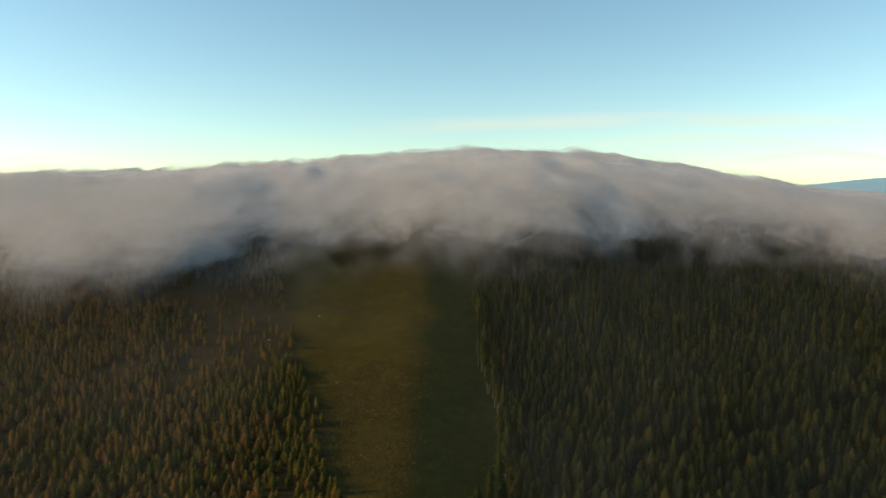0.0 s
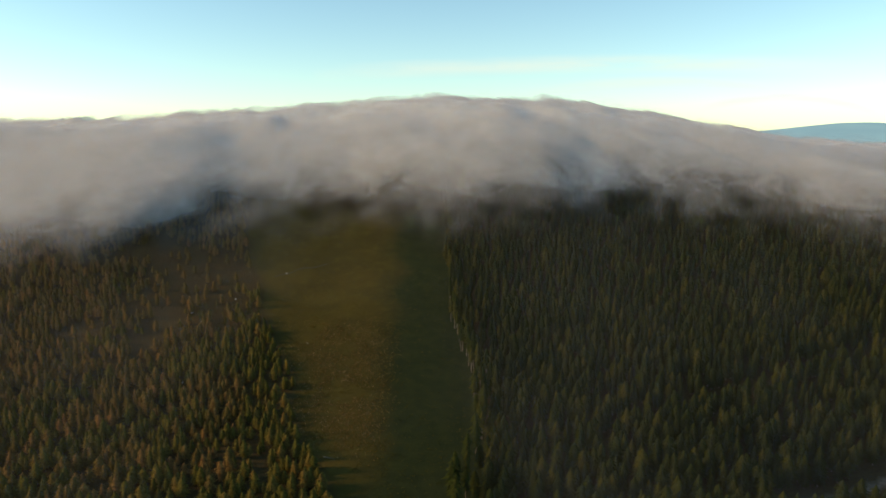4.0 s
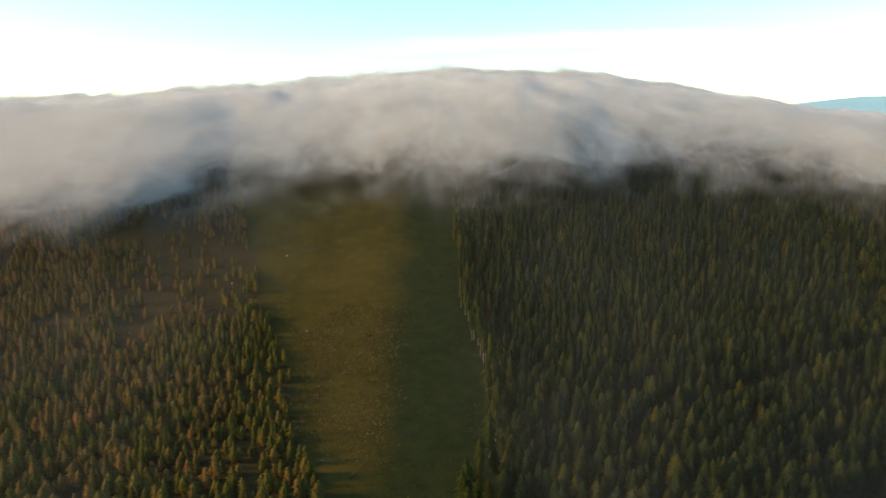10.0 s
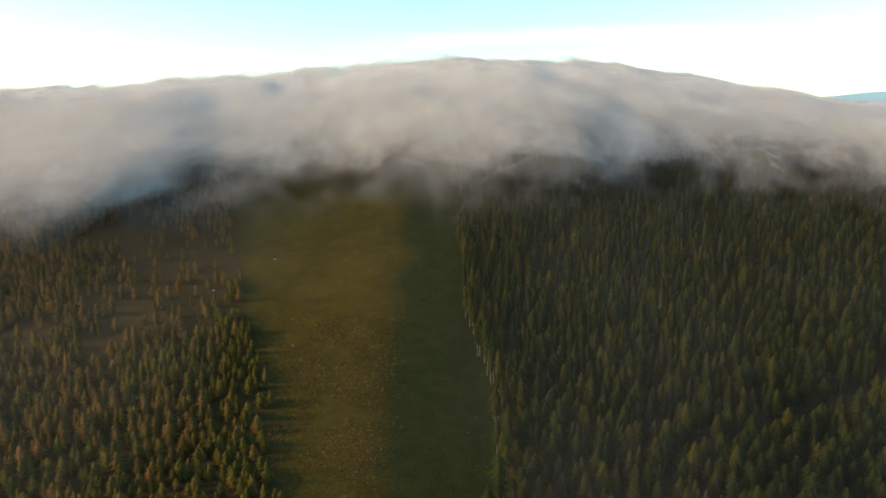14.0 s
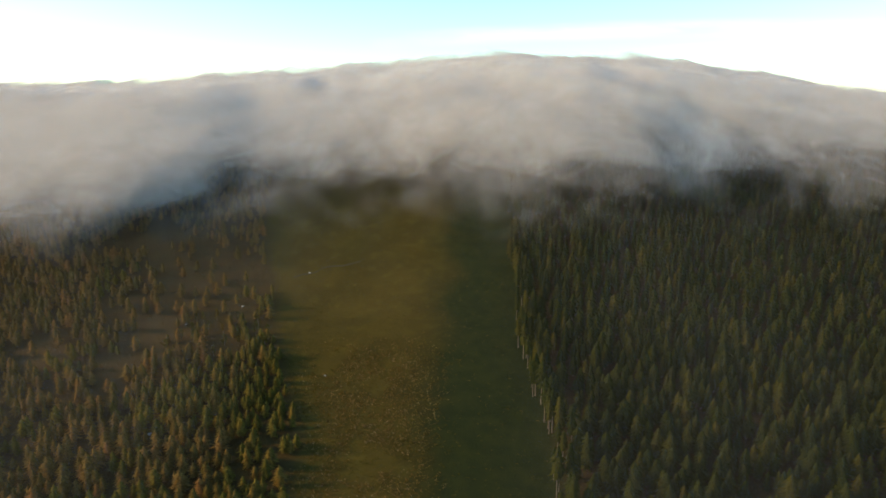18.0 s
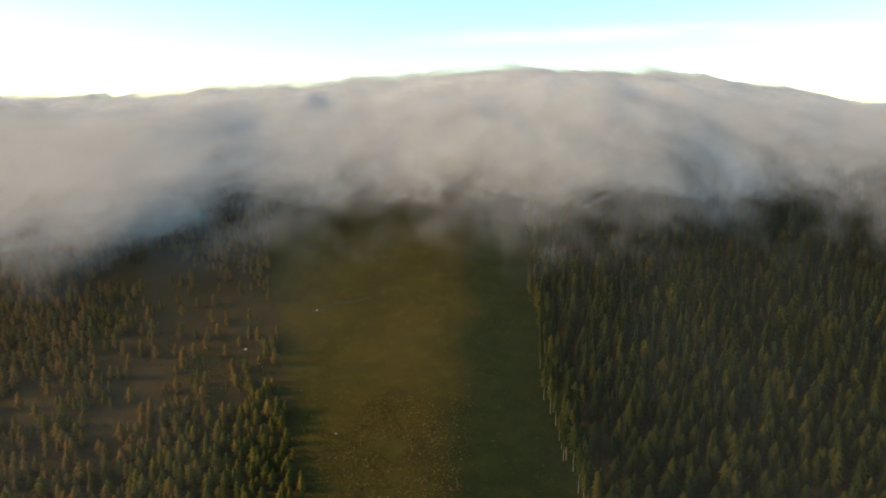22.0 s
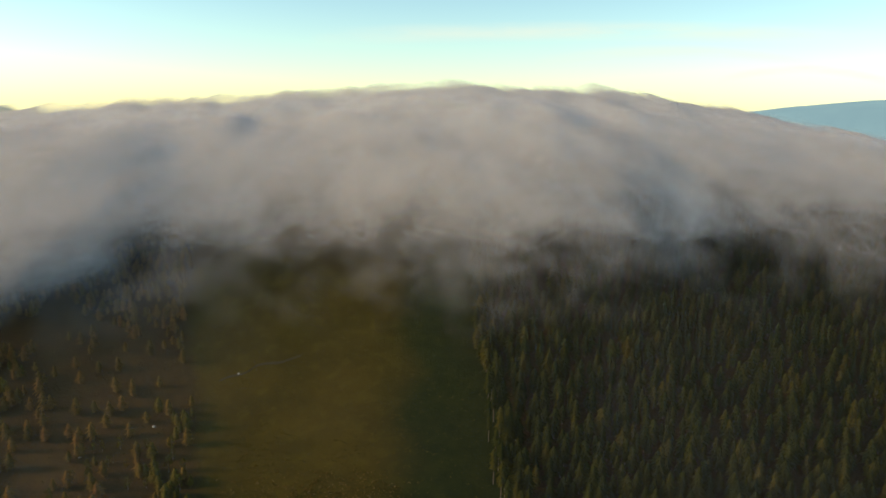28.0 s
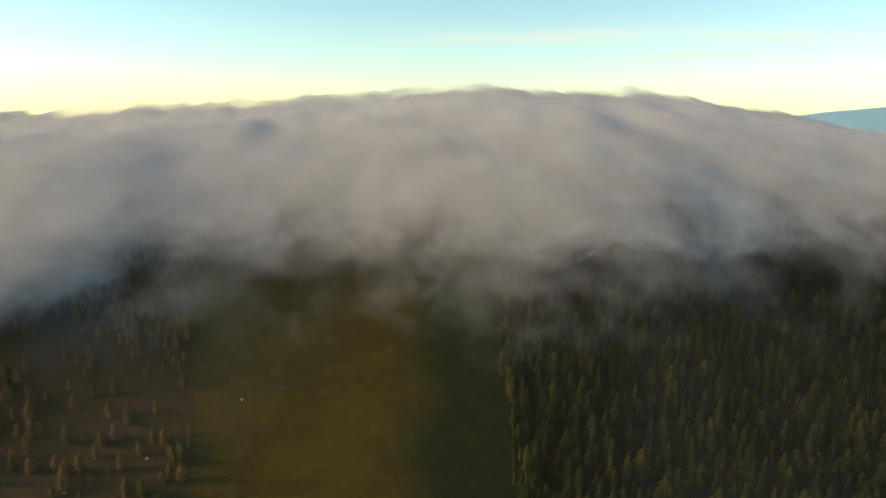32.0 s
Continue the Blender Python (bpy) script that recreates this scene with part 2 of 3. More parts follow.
def build_ground(mat):
    def axis(fine0, fine1, pitch, low, high):
        mid = list(np.arange(fine0, fine1 + 1e-6, pitch))
        out, d, v = [], pitch, fine1
        while v < high:
            d *= 1.35
            v += d
            out.append(min(v, high))
        left, d, v = [], pitch, fine0
        while v > low:
            d *= 1.35
            v -= d
            left.append(max(v, low))
        return np.array(left[::-1] + mid + out)

    xs, ys = axis(-420, 420, 3.5, -4500, 4500), axis(150, 520, 3.0, -1500, 4800)
    X, Y = np.meshgrid(xs, ys)
    Z = ground_z(X, Y)
    n, m = X.shape
    ids = np.arange(n * m).reshape(n, m)
    a, b, c, d = (v.ravel() for v in (ids[:-1, :-1], ids[:-1, 1:], ids[1:, 1:], ids[1:, :-1]))
    tris = np.concatenate([np.stack([a, b, c], 1), np.stack([a, c, d], 1)])
    me = mesh_fast("ground", np.stack([X, Y, Z], -1).reshape(-1, 3), tris, mat)
    me.shade_smooth()
    x, y = X.ravel(), Y.ravel()
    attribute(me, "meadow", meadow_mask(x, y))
    # where the painted shade lies: a strip along the meadow's right edge
    attribute(me, "edge_shade", step(x + 16 * (rough(x / 22, y / 22, 3) - 0.5), -38, -13) * (1 - step(x, 16, 24)) * 0.92)
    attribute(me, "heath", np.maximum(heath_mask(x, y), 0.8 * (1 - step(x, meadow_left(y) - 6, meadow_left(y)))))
    road = np.abs(y - (215 + 0.45 * (x - 142)))
    attribute(me, "dirt", (1 - step(road, 1.2, 2.6)) * step(x, 112, 124))
    return tagged(new("ground", me), "rolling ground of olive meadow, brown heath and dark forest floor", "ground", kind="structure")


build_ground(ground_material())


# ---- fog ----
TOP_X = [-1500, -750, -560, -450, -330, -220, -98, 0, 65, 130, 172, 225, 262, 296, 340, 450, 700, 1500]
TOP_Z = [104, 122, 130, 132, 136, 143, 151, 160, 157, 155, 150, 142.5, 134.5, 127, 119, 108, 100, 94]
FOOT_X = [-900, -420, -335, -285, -200, -145, -70, 0, 80, 140, 215, 270, 312, 700, 1500]
FOOT_Y = [570, 520, 455, 405, 424, 464, 480, 480, 476, 485, 485, 476, 465, 560, 800]
CREST = 705.0


def fog_sheet(k):
    """The fog's surface, k sheets outward from its core: from the foot on the slope up over the brow and back."""
    xs = np.concatenate([np.linspace(-1500, -460, 27), np.linspace(-450, 450, 301), np.linspace(460, 1500, 27)])
    ts = np.linspace(0.03, 1, 54)
    if k > 1:
        ts = np.linspace(0.02, 0.84, 40)
    X, T = np.meshgrid(xs, ts)
    out = 7.0 * k
    foot = np.interp(X, FOOT_X, FOOT_Y) + 34 * (rough(X / 120 + 4.0, X * 0 + 2.0, 1) - 0.5) - 1 - out * 2.2
    rim = np.interp(X, TOP_X, TOP_Z)
    top = rim + 6 * (rough(X / 34 + 1.7, X * 0 + 0.4, 3) - 0.5) + 9 * (rough(X / 13, X * 0 + 3.3, 3) - 0.5) + 1.6 * k
    low = ground_z(X, foot) + 11.0 + 0.8 * k + 3 * step(-X, 90, 170)
    ang = T * math.pi / 2
    Y = foot + (CREST - foot) * (0.45 * T + 0.55 * (1 - np.cos(ang)))
    Z = low + (rim + (top - rim) * step(T, 0.8, 0.97) - low) * (0.5 * T + 0.5 * np.sin(ang))
    front = np.sin(T * math.pi)
    swell = rough(X / 105 + 1.6 * T, T * 3.4 + 3, 3) - 0.5
    puff = rough(X / 26 + 7.7 + 3 * T, T * 8, 2) - 0.5
    bulge = 30 * np.exp(-((X - 40) / 75) ** 2) + 14 * np.exp(-((X + 235) / 75) ** 2) + 18 * np.exp(-((X - 330) / 70) ** 2)
    Y = Y - front ** 2 * (13 * swell + 6 * puff) - np.where(T < 0.5, 0.5 + 0.5 * front, front) * bulge
    Z = Z + front ** 2 * (8 * swell + 4 * puff) + 5 * puff * step(T, 0.45, 0.75) + 3.5 * k * T
    n, m = X.shape
    ids = np.arange(n * m).reshape(n, m)
    a, b, c, d = (v.ravel() for v in (ids[:-1, :-1], ids[:-1, 1:], ids[1:, 1:], ids[1:, :-1]))
    tris = np.concatenate([np.stack([a, b, c], 1), np.stack([a, c, d], 1)])
    start = 0.01 + 0.03 * np.exp(-((X - 120) / 60) ** 2)
    crest = 1 - (step(T, 0.74, 1.0) if k == 0 else step(T, 0.5, 0.82))
    if k == 0:
        dens = np.clip((T - start) / 0.62, 0, 1) ** 0.9 * 1.6 * crest
    else:
        dens = np.clip((T - start) / 0.42, 0, 1) * crest * (1 - 0.06 * k) * (1 - (0.4 if k > 1 else 0.2) * np.exp(-((X - 120) / 60) ** 2) * (1 - step(T, 0.3, 0.6)))
    dens = np.clip(dens + (0.2 * step(-X, 150, 260) + 0.25 * step(-X, 290, 360)) * step(T, 0.03, 0.25) * (1 - step(T, 0.6, 0.86)), 0, 1.6)
    most = 1.0 if k == 0 else 0.40 - 0.042 * k
    mat = fog_material("fog_" + "abcdefgh"[k], k, 0.017 if k == 0 else 0.018 + 0.005 * k, 0.0 if k == 0 else 0.0, 1.1, most, 2.2)
    me = mesh_fast("fog_sheet", np.stack([X, Y, Z], -1).reshape(-1, 3), tris, mat)
    me.shade_smooth()
    attribute(me, "thickness", dens.ravel())
    return me


fog = tagged(new("fog_bank"), "soft grey and peach fog bank rolling over the wooded ridge", "fog", kind="stuff")
for k in range(6):
    sheet = new("fog_veil", fog_sheet(k))
    sheet.parent = fog


def mist_over(x0, x1, y0, y1, lift, most, seed):
    """A thin, patchy sheet of mist that lies over the treetops."""
    xs, ys = np.linspace(x0, x1, 60), np.linspace(y0, y1, 40)
    X, Y = np.meshgrid(xs, ys)
    Z = ground_z(X, Y) + lift + 5 * (rough(X / 60, Y / 60 + seed, 2) - 0.5)
    n, m = X.shape
    ids = np.arange(n * m).reshape(n, m)
    a, b, c, d = (v.ravel() for v in (ids[:-1, :-1], ids[:-1, 1:], ids[1:, 1:], ids[1:, :-1]))
    tris = np.concatenate([np.stack([a, b, c], 1), np.stack([a, c, d], 1)])
    me = mesh_fast("mist_sheet", np.stack([X, Y, Z], -1).reshape(-1, 3), tris, fog_material("thin_mist", seed, 0.012, -0.3, 0.9, most, 1.2))
    me.shade_smooth()
    rim = np.minimum(np.minimum(X - x0, x1 - X) / 60, (y1 - Y) / 30)
    attribute(me, "thickness", (np.clip(rim, 0, 1) * 0.6 * (0.55 + 0.3 * step(Y, 260, 450)) * (1 - 0.7 * step(X, -110, -70) * (1 - step(X, 0, 30)))).ravel())
    return me


mist = tagged(new("mist", mist_over(-480, 480, 100, 600, 18, 0.045, 4)), "thin pale mist lying over the treetops", "mist", kind="stuff")


# ---- distance ----
def build_far_hill():
    n = Nodes("far_slopes_painted_haze")
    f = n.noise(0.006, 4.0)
    # no lamp lights these slopes: distance haze is put into a blue-grey glow colour
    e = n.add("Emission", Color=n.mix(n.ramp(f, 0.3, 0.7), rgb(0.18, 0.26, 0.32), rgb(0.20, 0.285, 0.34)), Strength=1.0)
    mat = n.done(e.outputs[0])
    az = np.radians(np.linspace(5, 75, 140))
    deg = np.degrees(az)
    el = np.interp(deg, [5, 20, 24, 26, 28, 30, 32, 34, 38, 48, 60, 75], [-2.5, -0.8, 0.3, 0.6, 0.8, 1.05, 1.25, 1.2, 0.8, 0.8, 0.5, 0.2])
    el = el + 0.10 * (rough(deg / 1.6, deg * 0, 3) - 0.5)
    R = 3000.0
    rows = []
    for f2, back in ((-2.0, 0), (0.35, 150), (0.75, 300), (1.0, 480)):
        hgt = 112 + R * np.tan(np.radians(el)) * (f2 if f2 > 0 else 1) + (-220 if f2 < 0 else 0)
        rows.append(np.stack([np.sin(az) * (R - 480 + back), np.cos(az) * (R - 480 + back), hgt], 1))
    V = np.concatenate(rows)
    w = len(az)
    faces = [(r * w + i, r * w + i + 1, (r + 1) * w + i + 1, (r + 1) * w + i) for r in range(3) for i in range(w - 1)]
    return tagged(new("far_hills", mesh_from("far_hills", V, faces, [mat], True)), "far hills beyond the fog, their blue haze painted as a glow", "hill", kind="structure")


build_far_hill()


# ---- trees ----
def conifer(seed, height, width, tiers, spikes, bare, ragged):
    """Crown of drooping, ragged whorls round a thin leader; returns vertices and triangles, base at 0."""
    r = np.random.RandomState(seed)
    V, T = [], []
    for i in range(tiers):
        u = i / (tiers - 1)
        z = height * (bare + (1 - bare) * u)
        reach = width * (1 - u ** 2.3) ** 0.85 * (0.7 + 0.3 * min(1.0, u / 0.25)) * (0.72 + 0.28 * r.rand()) + 0.12
        drop = height * (1 - bare) / tiers * 1.5
        top = len(V)
        V.append((r.uniform(-0.05, 0.05), r.uniform(-0.05, 0.05), min(z + drop * 0.9, height)))
        turn = r.rand() * 6.28
        ring = []
        for s in range(spikes * 2):
            long = reach * (1 + ragged * (r.rand() - 0.5)) if s % 2 == 0 else reach * (0.42 + 0.2 * r.rand())
            ang = turn + s * math.pi / spikes + r.uniform(-0.12, 0.12)
            ring.append(len(V))
            V.append((math.cos(ang) * long, math.sin(ang) * long, z - (drop * (0.25 + 0.25 * r.rand()) if s % 2 == 0 else -drop * 0.12)))
        for s in range(len(ring)):
            T.append((top, ring[s], ring[(s + 1) % len(ring)]))
    return np.array(V), np.array(T)


def leafy(seed, height, width, clumps):
    """A rounded, gappy crown of many small leaf facets set on limbs."""
    r = np.random.RandomState(seed)
    V, T = [], []
    for i in range(clumps):
        u = r.rand()
        ang, rad = r.rand() * 6.28, width * math.sqrt(r.rand()) * math.sin(math.pi * (0.15 + 0.8 * u)) ** 0.7
        c = np.array([math.cos(ang) * rad, math.sin(ang) * rad, height * (0.32 + 0.66 * u)])
        for q in range(4):
            n = r.normal(size=3)
            n /= np.linalg.norm(n)
            t = np.cross(n, r.normal(size=3))
            t /= np.linalg.norm(t)
            b = np.cross(n, t)
            size = width * r.uniform(0.16, 0.30)
            o = c + r.normal(size=3) * width * 0.10
            k = len(V)
            V += [o + t * size, o - t * size * 0.5 + b * size * 0.8, o - t * size * 0.5 - b * size * 0.8]
            T.append((k, k + 1, k + 2))
    return np.array(V), np.array(T)


def trunk(height, radius, seed):
    r = np.random.RandomState(seed)
    V, T = [], []
    for j, (f, s) in enumerate(((-0.03, 1.25), (0.12, 0.9), (0.5, 0.6), (0.84, 0.15))):
        ox, oy = (r.rand(2) - 0.5) * 0.25 * (f > 0.1)
        for a in range(5):
            V.append((math.cos(a * 1.2566) * radius * s + ox, math.sin(a * 1.2566) * radius * s + oy, height * f))
    for j in range(3):
        for a in range(5):
            p, q = j * 5 + a, j * 5 + (a + 1) % 5
            T += [(p, q, q + 5), (p, q + 5, p + 5)]
    return np.array(V), np.array(T)


KINDS = {
    "spruce": [conifer(s, 11.0, 3.15, 11, 8, 0.10, 0.8) for s in range(1, 9)],
    "pine": [conifer(s, 8.6, 3.0, 11, 8, 0.10, 1.1) for s in range(11, 19)],
    "far_spruce": [conifer(s, 11.0, 3.15, 7, 7, 0.12, 0.8) for s in range(41, 47)],
    "far_pine": [conifer(s, 8.6, 3.0, 7, 7, 0.12, 1.1) for s in range(51, 57)],
    "birch": [leafy(s, 9.0, 2.1, 34) for s in range(21, 25)],
}
FAR = 360.0   # past this, crowns with fewer whorls


def grove(name, spots, kind, mat, label, category):
    """All the trees of one wood that cannot be counted, crowns and trunks in one part each."""
    top = tagged(new(name), label, category, kind="stuff")
    r = np.random.RandomState(len(spots))
    Vs, Ts, tint, base = [], [], [], 0
    WV, WT, wbase = [], [], 0
    wood = trunk(9.0, 0.16, 3)
    for x, y, z, s in spots:
        forms = KINDS[kind if y < FAR else "far_" + kind]
        V, T = forms[r.randint(len(forms))]
        ang = r.rand() * 6.28
        c, q = math.cos(ang), math.sin(ang)
        w = s * r.uniform(0.85, 1.15)
        P = np.stack([(V[:, 0] * c - V[:, 1] * q) * w + x, (V[:, 0] * q + V[:, 1] * c) * w + y, V[:, 2] * s + z], 1)
        Vs.append(P)
        Ts.append(T + base)
        tint.append(np.full(len(V), r.rand()))
        base += len(V)
        WV.append(wood[0] * (s, s, s) + (x, y, z))
        WT.append(wood[1] + wbase)
        wbase += len(wood[0])
    me = mesh_fast("crowns", np.concatenate(Vs), np.concatenate(Ts), mat)
    attribute(me, "tint", np.concatenate(tint))
    new("crowns", me).parent = top
    new("trunks", mesh_fast("trunks", np.concatenate(WV), np.concatenate(WT), BARK)).parent = top
    return top


def scatter(seed, pitch, x0, x1, y0, y1):
    r = np.random.RandomState(seed)
    X, Y = np.meshgrid(np.arange(x0, x1, pitch), np.arange(y0, y1, pitch))
    x, y = X.ravel() + r.uniform(-0.48, 0.48, X.size) * pitch, Y.ravel() + r.uniform(-0.48, 0.48, X.size) * pitch
    keep = np.abs(x) < 0.78 * y + 45
    return x[keep], y[keep], r


# right-hand wood
x, y, r = scatter(3, 4.75, 2, 420, 80, 560)
keep = (x > meadow_right(y) + 1) & ((track_gap(x, y) > 3.8) | (x < 78)) & ~((np.abs(y - (215 + 0.45 * (x - 142))) < 7) & (x > 112))
keep &= r.rand(x.size) < 0.94
x, y = x[keep], y[keep]
size = r.uniform(0.68, 1.2, x.size) * (0.9 + 0.2 * rough(x / 40, y / 40, 2))
right = np.stack([x, y, ground_z(x, y), size], 1)
# left-hand wood
x, y, r = scatter(4, 3.9, -420, 0, 80, 530)
open_ground = heath_mask(x, y)
keep = (x < meadow_left(y) - 1.5) & (r.rand(x.size) < (0.70 + 0.28 * step(rough(x / 17 + 5.0, y / 17 + 2.0, 2), 0.38, 0.56)) * (1 - 0.88 * open_ground))
x, y = x[keep], y[keep]
size = r.uniform(0.5, 0.95, x.size) * (0.85 + 0.25 * rough(x / 40, y / 40, 2))
left = np.stack([x, y, ground_z(x, y), size], 1)

KINDS["tall"] = [conifer(s, 15.5, 2.4, 8, 8, 0.42, 1.0) for s in range(31, 35)]


def tree(kind, variant, mat, name, label, group):
    """One countable tree: a tapered trunk and a ragged crown under an empty at its foot."""
    V, T = KINDS[kind][variant]
    top = tagged(new(name), label, "tree", group)
    me = mesh_fast("crown", V, T, mat)
    attribute(me, "tint", np.zeros(len(V)))
    crown = new("crown", me)
    wood = trunk(V[:, 2].max() * 0.97, 0.2, variant + 5)
    stem = new("trunk", mesh_fast("trunk", wood[0], wood[1], BARK))
    crown.parent = stem.parent = top
    if kind == "birch":
        for k in range(3):
            limb = trunk(3.0 - 0.4 * k, 0.07, k)
            branch = new("limb", mesh_fast("limb", limb[0], limb[1], BARK))
            branch.parent = top
            branch.matrix_basis = pose(0, 0, 3.0 + 1.1 * k, 0, 38, 130 * k + 40 * variant)
    return top


def plant(spots, kind, mat, name, label, seed, group):
    r = np.random.RandomState(seed)
    first = {}
    for x, y, z, s in spots:
        v = r.randint(len(KINDS[kind]))
        m = Matrix.LocRotScale((x, y, z - 0.1), Euler((0, 0, r.rand() * 6.28)), Vector((s * r.uniform(0.9, 1.1), s * r.uniform(0.9, 1.1), s)))
        if v not in first:
            first[v] = tree(kind, v, mat, name, label, group)
            first[v].matrix_basis = m
        else:
            c = first[v].copy()
            scene.collection.objects.link(c)
            c.matrix_basis = m
            for o in first[v].children:
                q = o.copy()
                scene.collection.objects.link(q)
                q.parent = c


edge_r = (right[:, 0] < meadow_right(right[:, 1]) + 26.0) & (right[:, 1] > 190) & (right[:, 1] < 415)
fringe = right[:, 0] < meadow_right(right[:, 1]) + 7.0
edge_l = (left[:, 0] > meadow_left(left[:, 1]) - 21) & (left[:, 1] > 200) & (left[:, 1] < 420)
lone = (heath_mask(left[:, 0], left[:, 1]) > 0.5) & ~edge_l
plant(right[edge_r & fringe], "tall", SPRUCE, "spruce_tree", "tall olive spruce with a bare pale trunk at the meadow's edge", 1, "spruces at the wood's edge")
plant(right[edge_r & ~fringe], "spruce", SPRUCE, "spruce_tree", "full olive-green spruce standing inside the dense wood", 5, "spruces at the wood's edge")
plant(left[edge_l], "pine", OLIVE, "pine_tree", "young olive conifer at the meadow's edge", 2, "young conifers along the meadow")
plant(left[lone], "pine", RUSSET, "heath_tree", "russet-brown conifer standing alone on brown heath", 3, "lone conifers on the heath")
right, left = right[~edge_r], left[~(edge_l | lone)]
x, y, r = scatter(9, 7.0, -136, -100, 352, 386)
keep = (x < meadow_left(y) - 1) & (r.rand(x.size) < 0.6)
birches = np.stack([x[keep], y[keep], ground_z(x[keep], y[keep]), r.uniform(0.45, 0.75, keep.sum())], 1)
plant(birches, "birch", LEAVES, "birch_tree", "small rounded yellow-green birch on the heath", 4, "birches on the heath")

grove("spruce_wood", right, "spruce", SPRUCE, "dense dark olive spruce wood on the slope", "wood")
russet = rough(left[:, 0] / 28 + 2, left[:, 1] / 28 + 6, 3) + 0.0022 * (left[:, 1] - 300) > 0.47
grove("russet_wood", left[russet], "pine", RUSSET, "mixed wood of russet-brown conifers on the slope", "wood")
grove("pine_wood", left[~russet], "pine", OLIVE, "olive-green young conifers beside the meadow", "wood")


# ---- meadow growth ----
def undergrowth(name, count, seed, size, clumps, chance, mat, label, category):
    """Low growth scattered over the open ground, too fine to count."""
    r = np.random.RandomState(seed)
    forms = [leafy(60 + seed + q, 1.0, 0.75, clumps) for q in range(5)]
    x, y = r.uniform(-215, 18, count), r.uniform(195, 440, count)
    keep = r.rand(count) < chance(x, y)
    x, y = x[keep], y[keep]
    z = ground_z(x, y)
    Vs, Ts, tint, base = [], [], [], 0
    for px, py, pz in zip(x, y, z):
        V, T = forms[r.randint(5)]
        s = size * r.uniform(0.5, 1.3)
        Vs.append(V * (s, s, s) + (px, py, pz - 0.25 * s))
        Ts.append(T + base)
        tint.append(np.full(len(V), r.rand()))
        base += len(V)
    me = mesh_fast(name, np.concatenate(Vs), np.concatenate(Ts), mat)
    attribute(me, "tint", np.concatenate(tint))
    return tagged(new(name, me), label, category, kind="stuff")


def shrub_chance(x, y):
    patch = np.exp(-((x + 46 + 0.12 * (y - 320)) / 22) ** 2) * step(y, 222, 265) * (1 - step(y, 346, 374))
    return meadow_mask(x, y) * (1 - step(x, -26, -14)) * patch * step(rough(x / 11, y / 11, 3), 0.25, 0.5)


def tuft_chance(x, y):
    return meadow_mask(x, y) * (1 - 0.8 * step(x, -24, -12)) * (0.25 + 0.5 * step(rough(x / 14 + 3, y / 14, 3), 0.4, 0.65)) * (1 - 0.8 * step(y, 380, 440))


def scrub_chance(x, y):
    return np.maximum(heath_mask(x, y) * 0.5, meadow_mask(x, y) * step(x, -22, -8) * 0.3) * step(rough(x / 9 + 5, y / 9, 3), 0.42, 0.62)


undergrowth("heath_shrubs", 130000, 1, 0.62, 4, shrub_chance, SHRUB, "low red-brown shrubs in the middle of the meadow", "shrubs")
undergrowth("grass_tufts", 40000, 2, 0.8, 3, tuft_chance, TUFT, "tufts of olive and straw grass on the meadow", "grass")
undergrowth("scrub", 9000, 3, 1.0, 4, scrub_chance, SPRUCE, "sparse dark green scrub on the heath and the meadow's right side", "scrub")


# ---- small things on the open ground ----
WOOD = plain("weathered_wood", rgb(0.10, 0.08, 0.055), rgb(0.20, 0.165, 0.12), 4.0)
STONE = plain("pale_stone", rgb(0.28, 0.27, 0.24), rgb(0.46, 0.44, 0.40), 2.0)
MUD = plain("wet_peat", rgb(0.028, 0.023, 0.007), rgb(0.048, 0.038, 0.011), 1.5)


def fallen_log(x, y, turn, length):
    """A fallen, broken stem with stubs of its branches."""
    top = tagged(new("fallen_log"), "bleached fallen tree stem lying in the grass", "log")
    top.matrix_basis = pose(x, y, float(ground_z(x, y)), 0, 0, turn)
    V, T = trunk(length, 0.24, 8)
    V = np.stack([V[:, 2] - length / 2, V[:, 1], V[:, 0] + 0.2], 1)
    new("stem", mesh_fast("stem", V, T, WOOD)).parent = top
    for k in range(3):
        V, T = trunk(0.9 - 0.15 * k, 0.06, k)
        stub = new("branch_stub", mesh_fast("branch_stub", V, T, WOOD))
        stub.parent = top
        stub.matrix_basis = pose(-0.2 * length + k * 0.25 * length, 0, 0.3, 30 - 25 * k, 35, 60 * k)


def pale_stone(x, y, size, seed):
    """A worn boulder, flattened and uneven."""
    bm = bmesh.new()
    bmesh.ops.create_icosphere(bm, subdivisions=2, radius=1.0)
    r = random.Random(seed)
    for v in bm.verts:
        v.co *= 1 + 0.35 * (noise.noise(v.co * 1.3 + Vector((seed * 3.1, 0, 0))))
        v.co = Vector((v.co.x * size, v.co.y * size * 0.8, v.co.z * size * 0.55))
    me = bpy.data.meshes.new("boulder")
    bm.to_mesh(me)
    bm.free()
    me.materials.append(STONE)
    ob = tagged(new("boulder", me), "pale weathered boulder half sunk in the ground", "stone")
    ob.matrix_basis = pose(x, y, float(ground_z(x, y)) + size * 0.15, 0, 0, r.random() * 360)


fallen_log(-39, 230, -20, 6.0)
fallen_log(-110, 303, 35, 4.5)
for k, (x, y, size) in enumerate(((-94, 417, 0.6), (-118, 297, 0.8), (-67, 337, 0.5), (-119, 389, 0.8), (-131, 364, 0.7), (-140, 374, 0.6))):
    pale_stone(x, y, size, k)


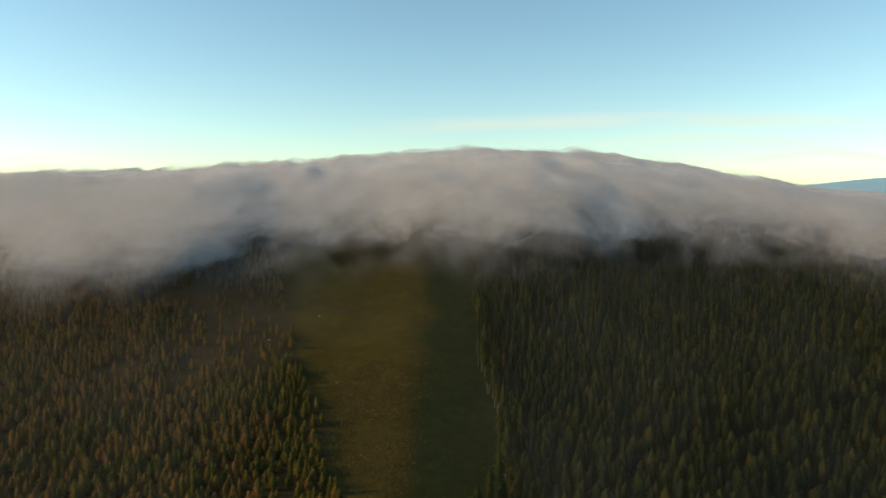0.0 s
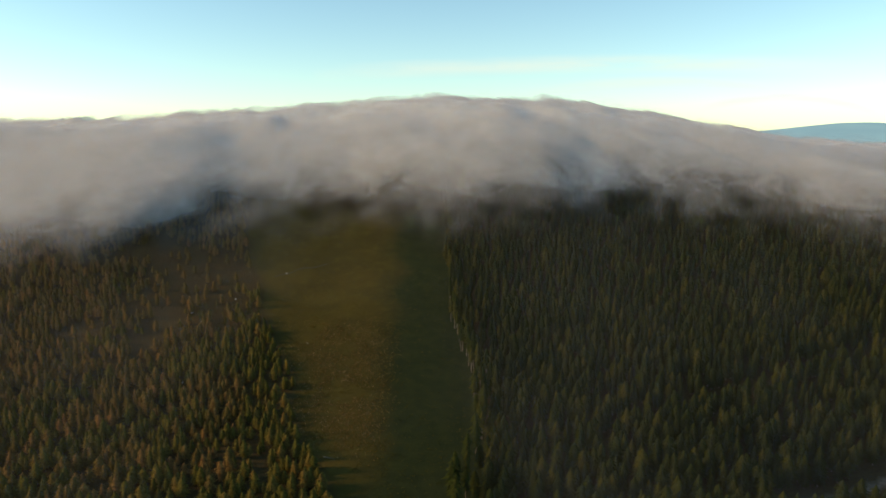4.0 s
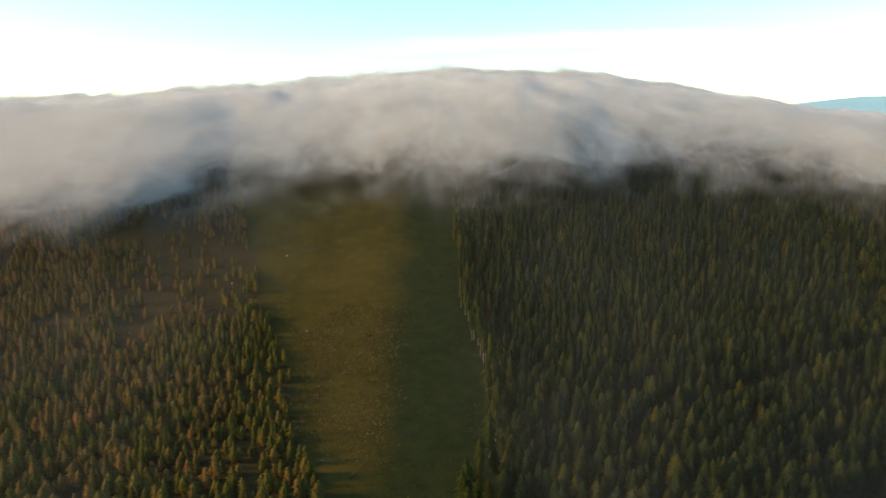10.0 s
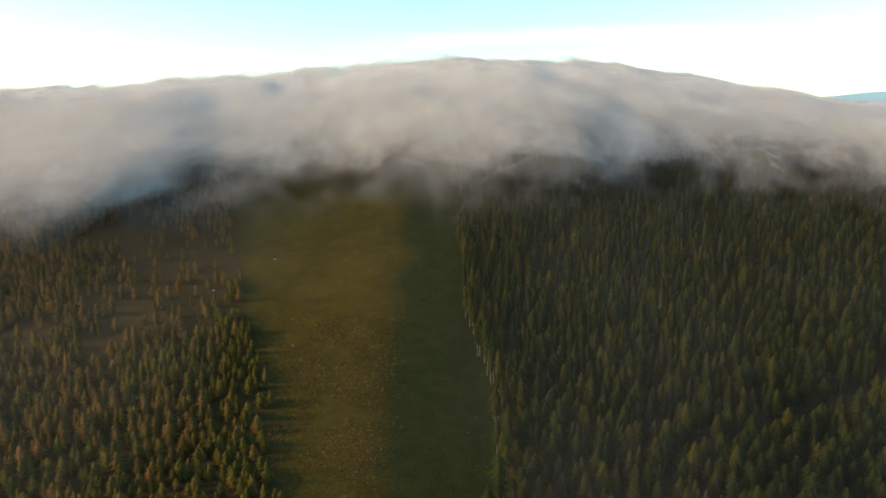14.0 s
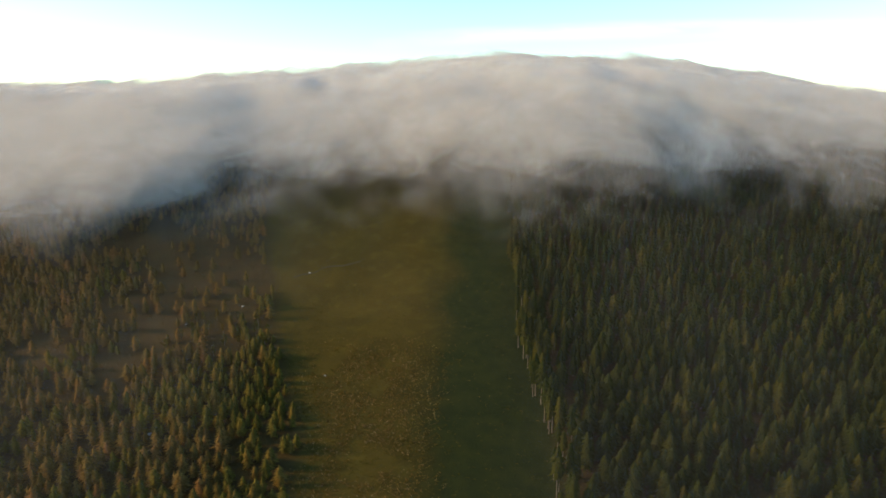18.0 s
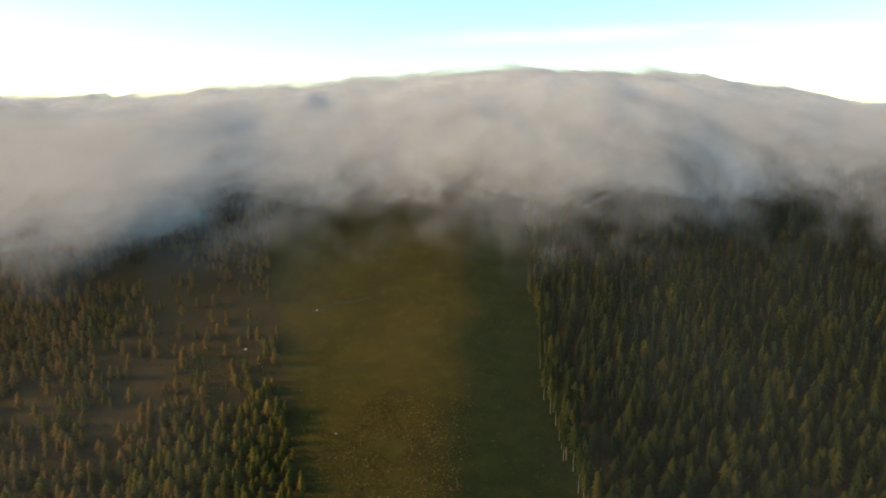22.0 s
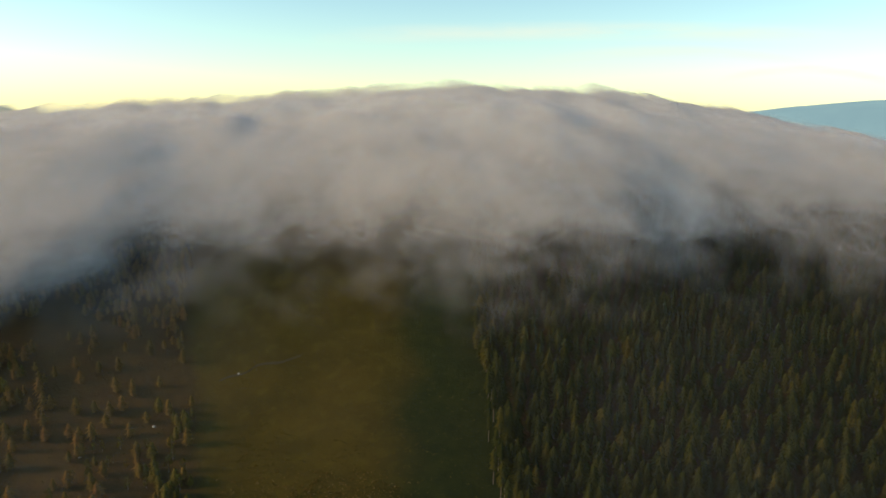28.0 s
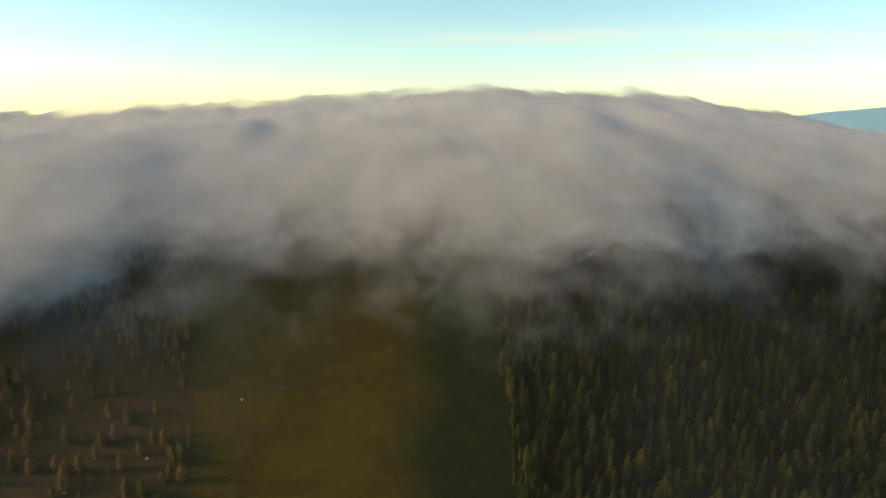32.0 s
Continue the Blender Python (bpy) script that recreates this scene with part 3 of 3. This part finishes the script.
def ditch(points, wide):
    """A shallow peat ditch: dark bed with low banks, following the ground."""
    p = np.array(points, float)
    t = np.linspace(0, len(p) - 1, 40)
    x, y = np.interp(t, range(len(p)), p[:, 0]), np.interp(t, range(len(p)), p[:, 1])
    x, y = x + 0.5 * np.sin(t * 5), y + 0.7 * np.sin(t * 3.3)
    V = []
    for a, b in zip(x, y):
        for off, up in ((-wide, 0.02), (-wide * 0.55, 0.22), (-wide * 0.3, 0.06), (wide * 0.3, 0.06), (wide * 0.55, 0.2), (wide, 0.02)):
            V.append((a, b + off, float(ground_z(a, b + off)) + up))
    F = [(i * 6 + j, i * 6 + 6 + j, i * 6 + 7 + j, i * 6 + 1 + j) for i in range(39) for j in range(5)]
    tagged(new("ditch", mesh_from("ditch", V, F, [MUD], True)), "narrow dark peat ditch across the meadow", "ditch", kind="structure")


ditch([(-101, 413), (-95, 416), (-88, 421), (-79, 424), (-70, 428)], 0.7)


# ---- sky ----
def streak(name, az0, az1, el, tall, strength, seed):
    """A thin, long cirrus cloud, far off."""
    n = Nodes("cirrus_" + str(seed))
    at = n.add("Mapping", Vector=n.add("NewGeometry").outputs["Position"])
    at.inputs["Location"].default_value = (seed * 511.0, 0, 0)
    at.inputs["Scale"].default_value = (1.0, 1.0, 7.0)
    grain = n.noise(0.0016, 5.0, 0.6, at.outputs[0])
    alpha = n.math("MULTIPLY", n.math("MULTIPLY", n.value("thickness"), n.ramp(grain, 0.12, 0.7)), strength, True)
    e, c = n.add("Emission", Color=rgb(1.0, 0.96, 0.88), Strength=0.62), n.add("BsdfTransparent")
    m = n.add("MixShader", Fac=alpha)
    n.put(m, "i1", c.outputs[0])
    n.put(m, "i2", e.outputs[0])
    mat = n.done(m.outputs[0])
    u, v = np.meshgrid(np.linspace(0, 1, 60), np.linspace(0, 1, 14))
    az = np.radians(az0 + (az1 - az0) * u)
    up = np.radians(el + tall * (v - 0.5) - 1.0 * (u - 0.45) ** 2 * 4)
    R = 4500.0
    P = np.stack([np.sin(az) * R, np.cos(az) * R, 112 + R * np.tan(up)], -1).reshape(-1, 3)
    ids = np.arange(u.size).reshape(u.shape)
    a, b, c2, d = (w.ravel() for w in (ids[:-1, :-1], ids[:-1, 1:], ids[1:, 1:], ids[1:, :-1]))
    me = mesh_fast(name, P, np.concatenate([np.stack([a, b, c2], 1), np.stack([a, c2, d], 1)]), mat)
    attribute(me, "thickness", (np.sin(u * math.pi) ** 0.7 * np.sin(v * math.pi) ** 1.5).ravel())
    ob = new(name, me)
    ob.visible_shadow = False
    return tagged(ob, "thin pale cirrus streak in the morning sky", "cloud", kind="structure")


streak("cirrus", -10, 34, 6.2, 1.8, 0.7, 1)
streak("cirrus", 8, 30, 4.6, 1.2, 0.45, 2)
streak("cirrus", 22, 34, 3.2, 0.8, 0.8, 3)
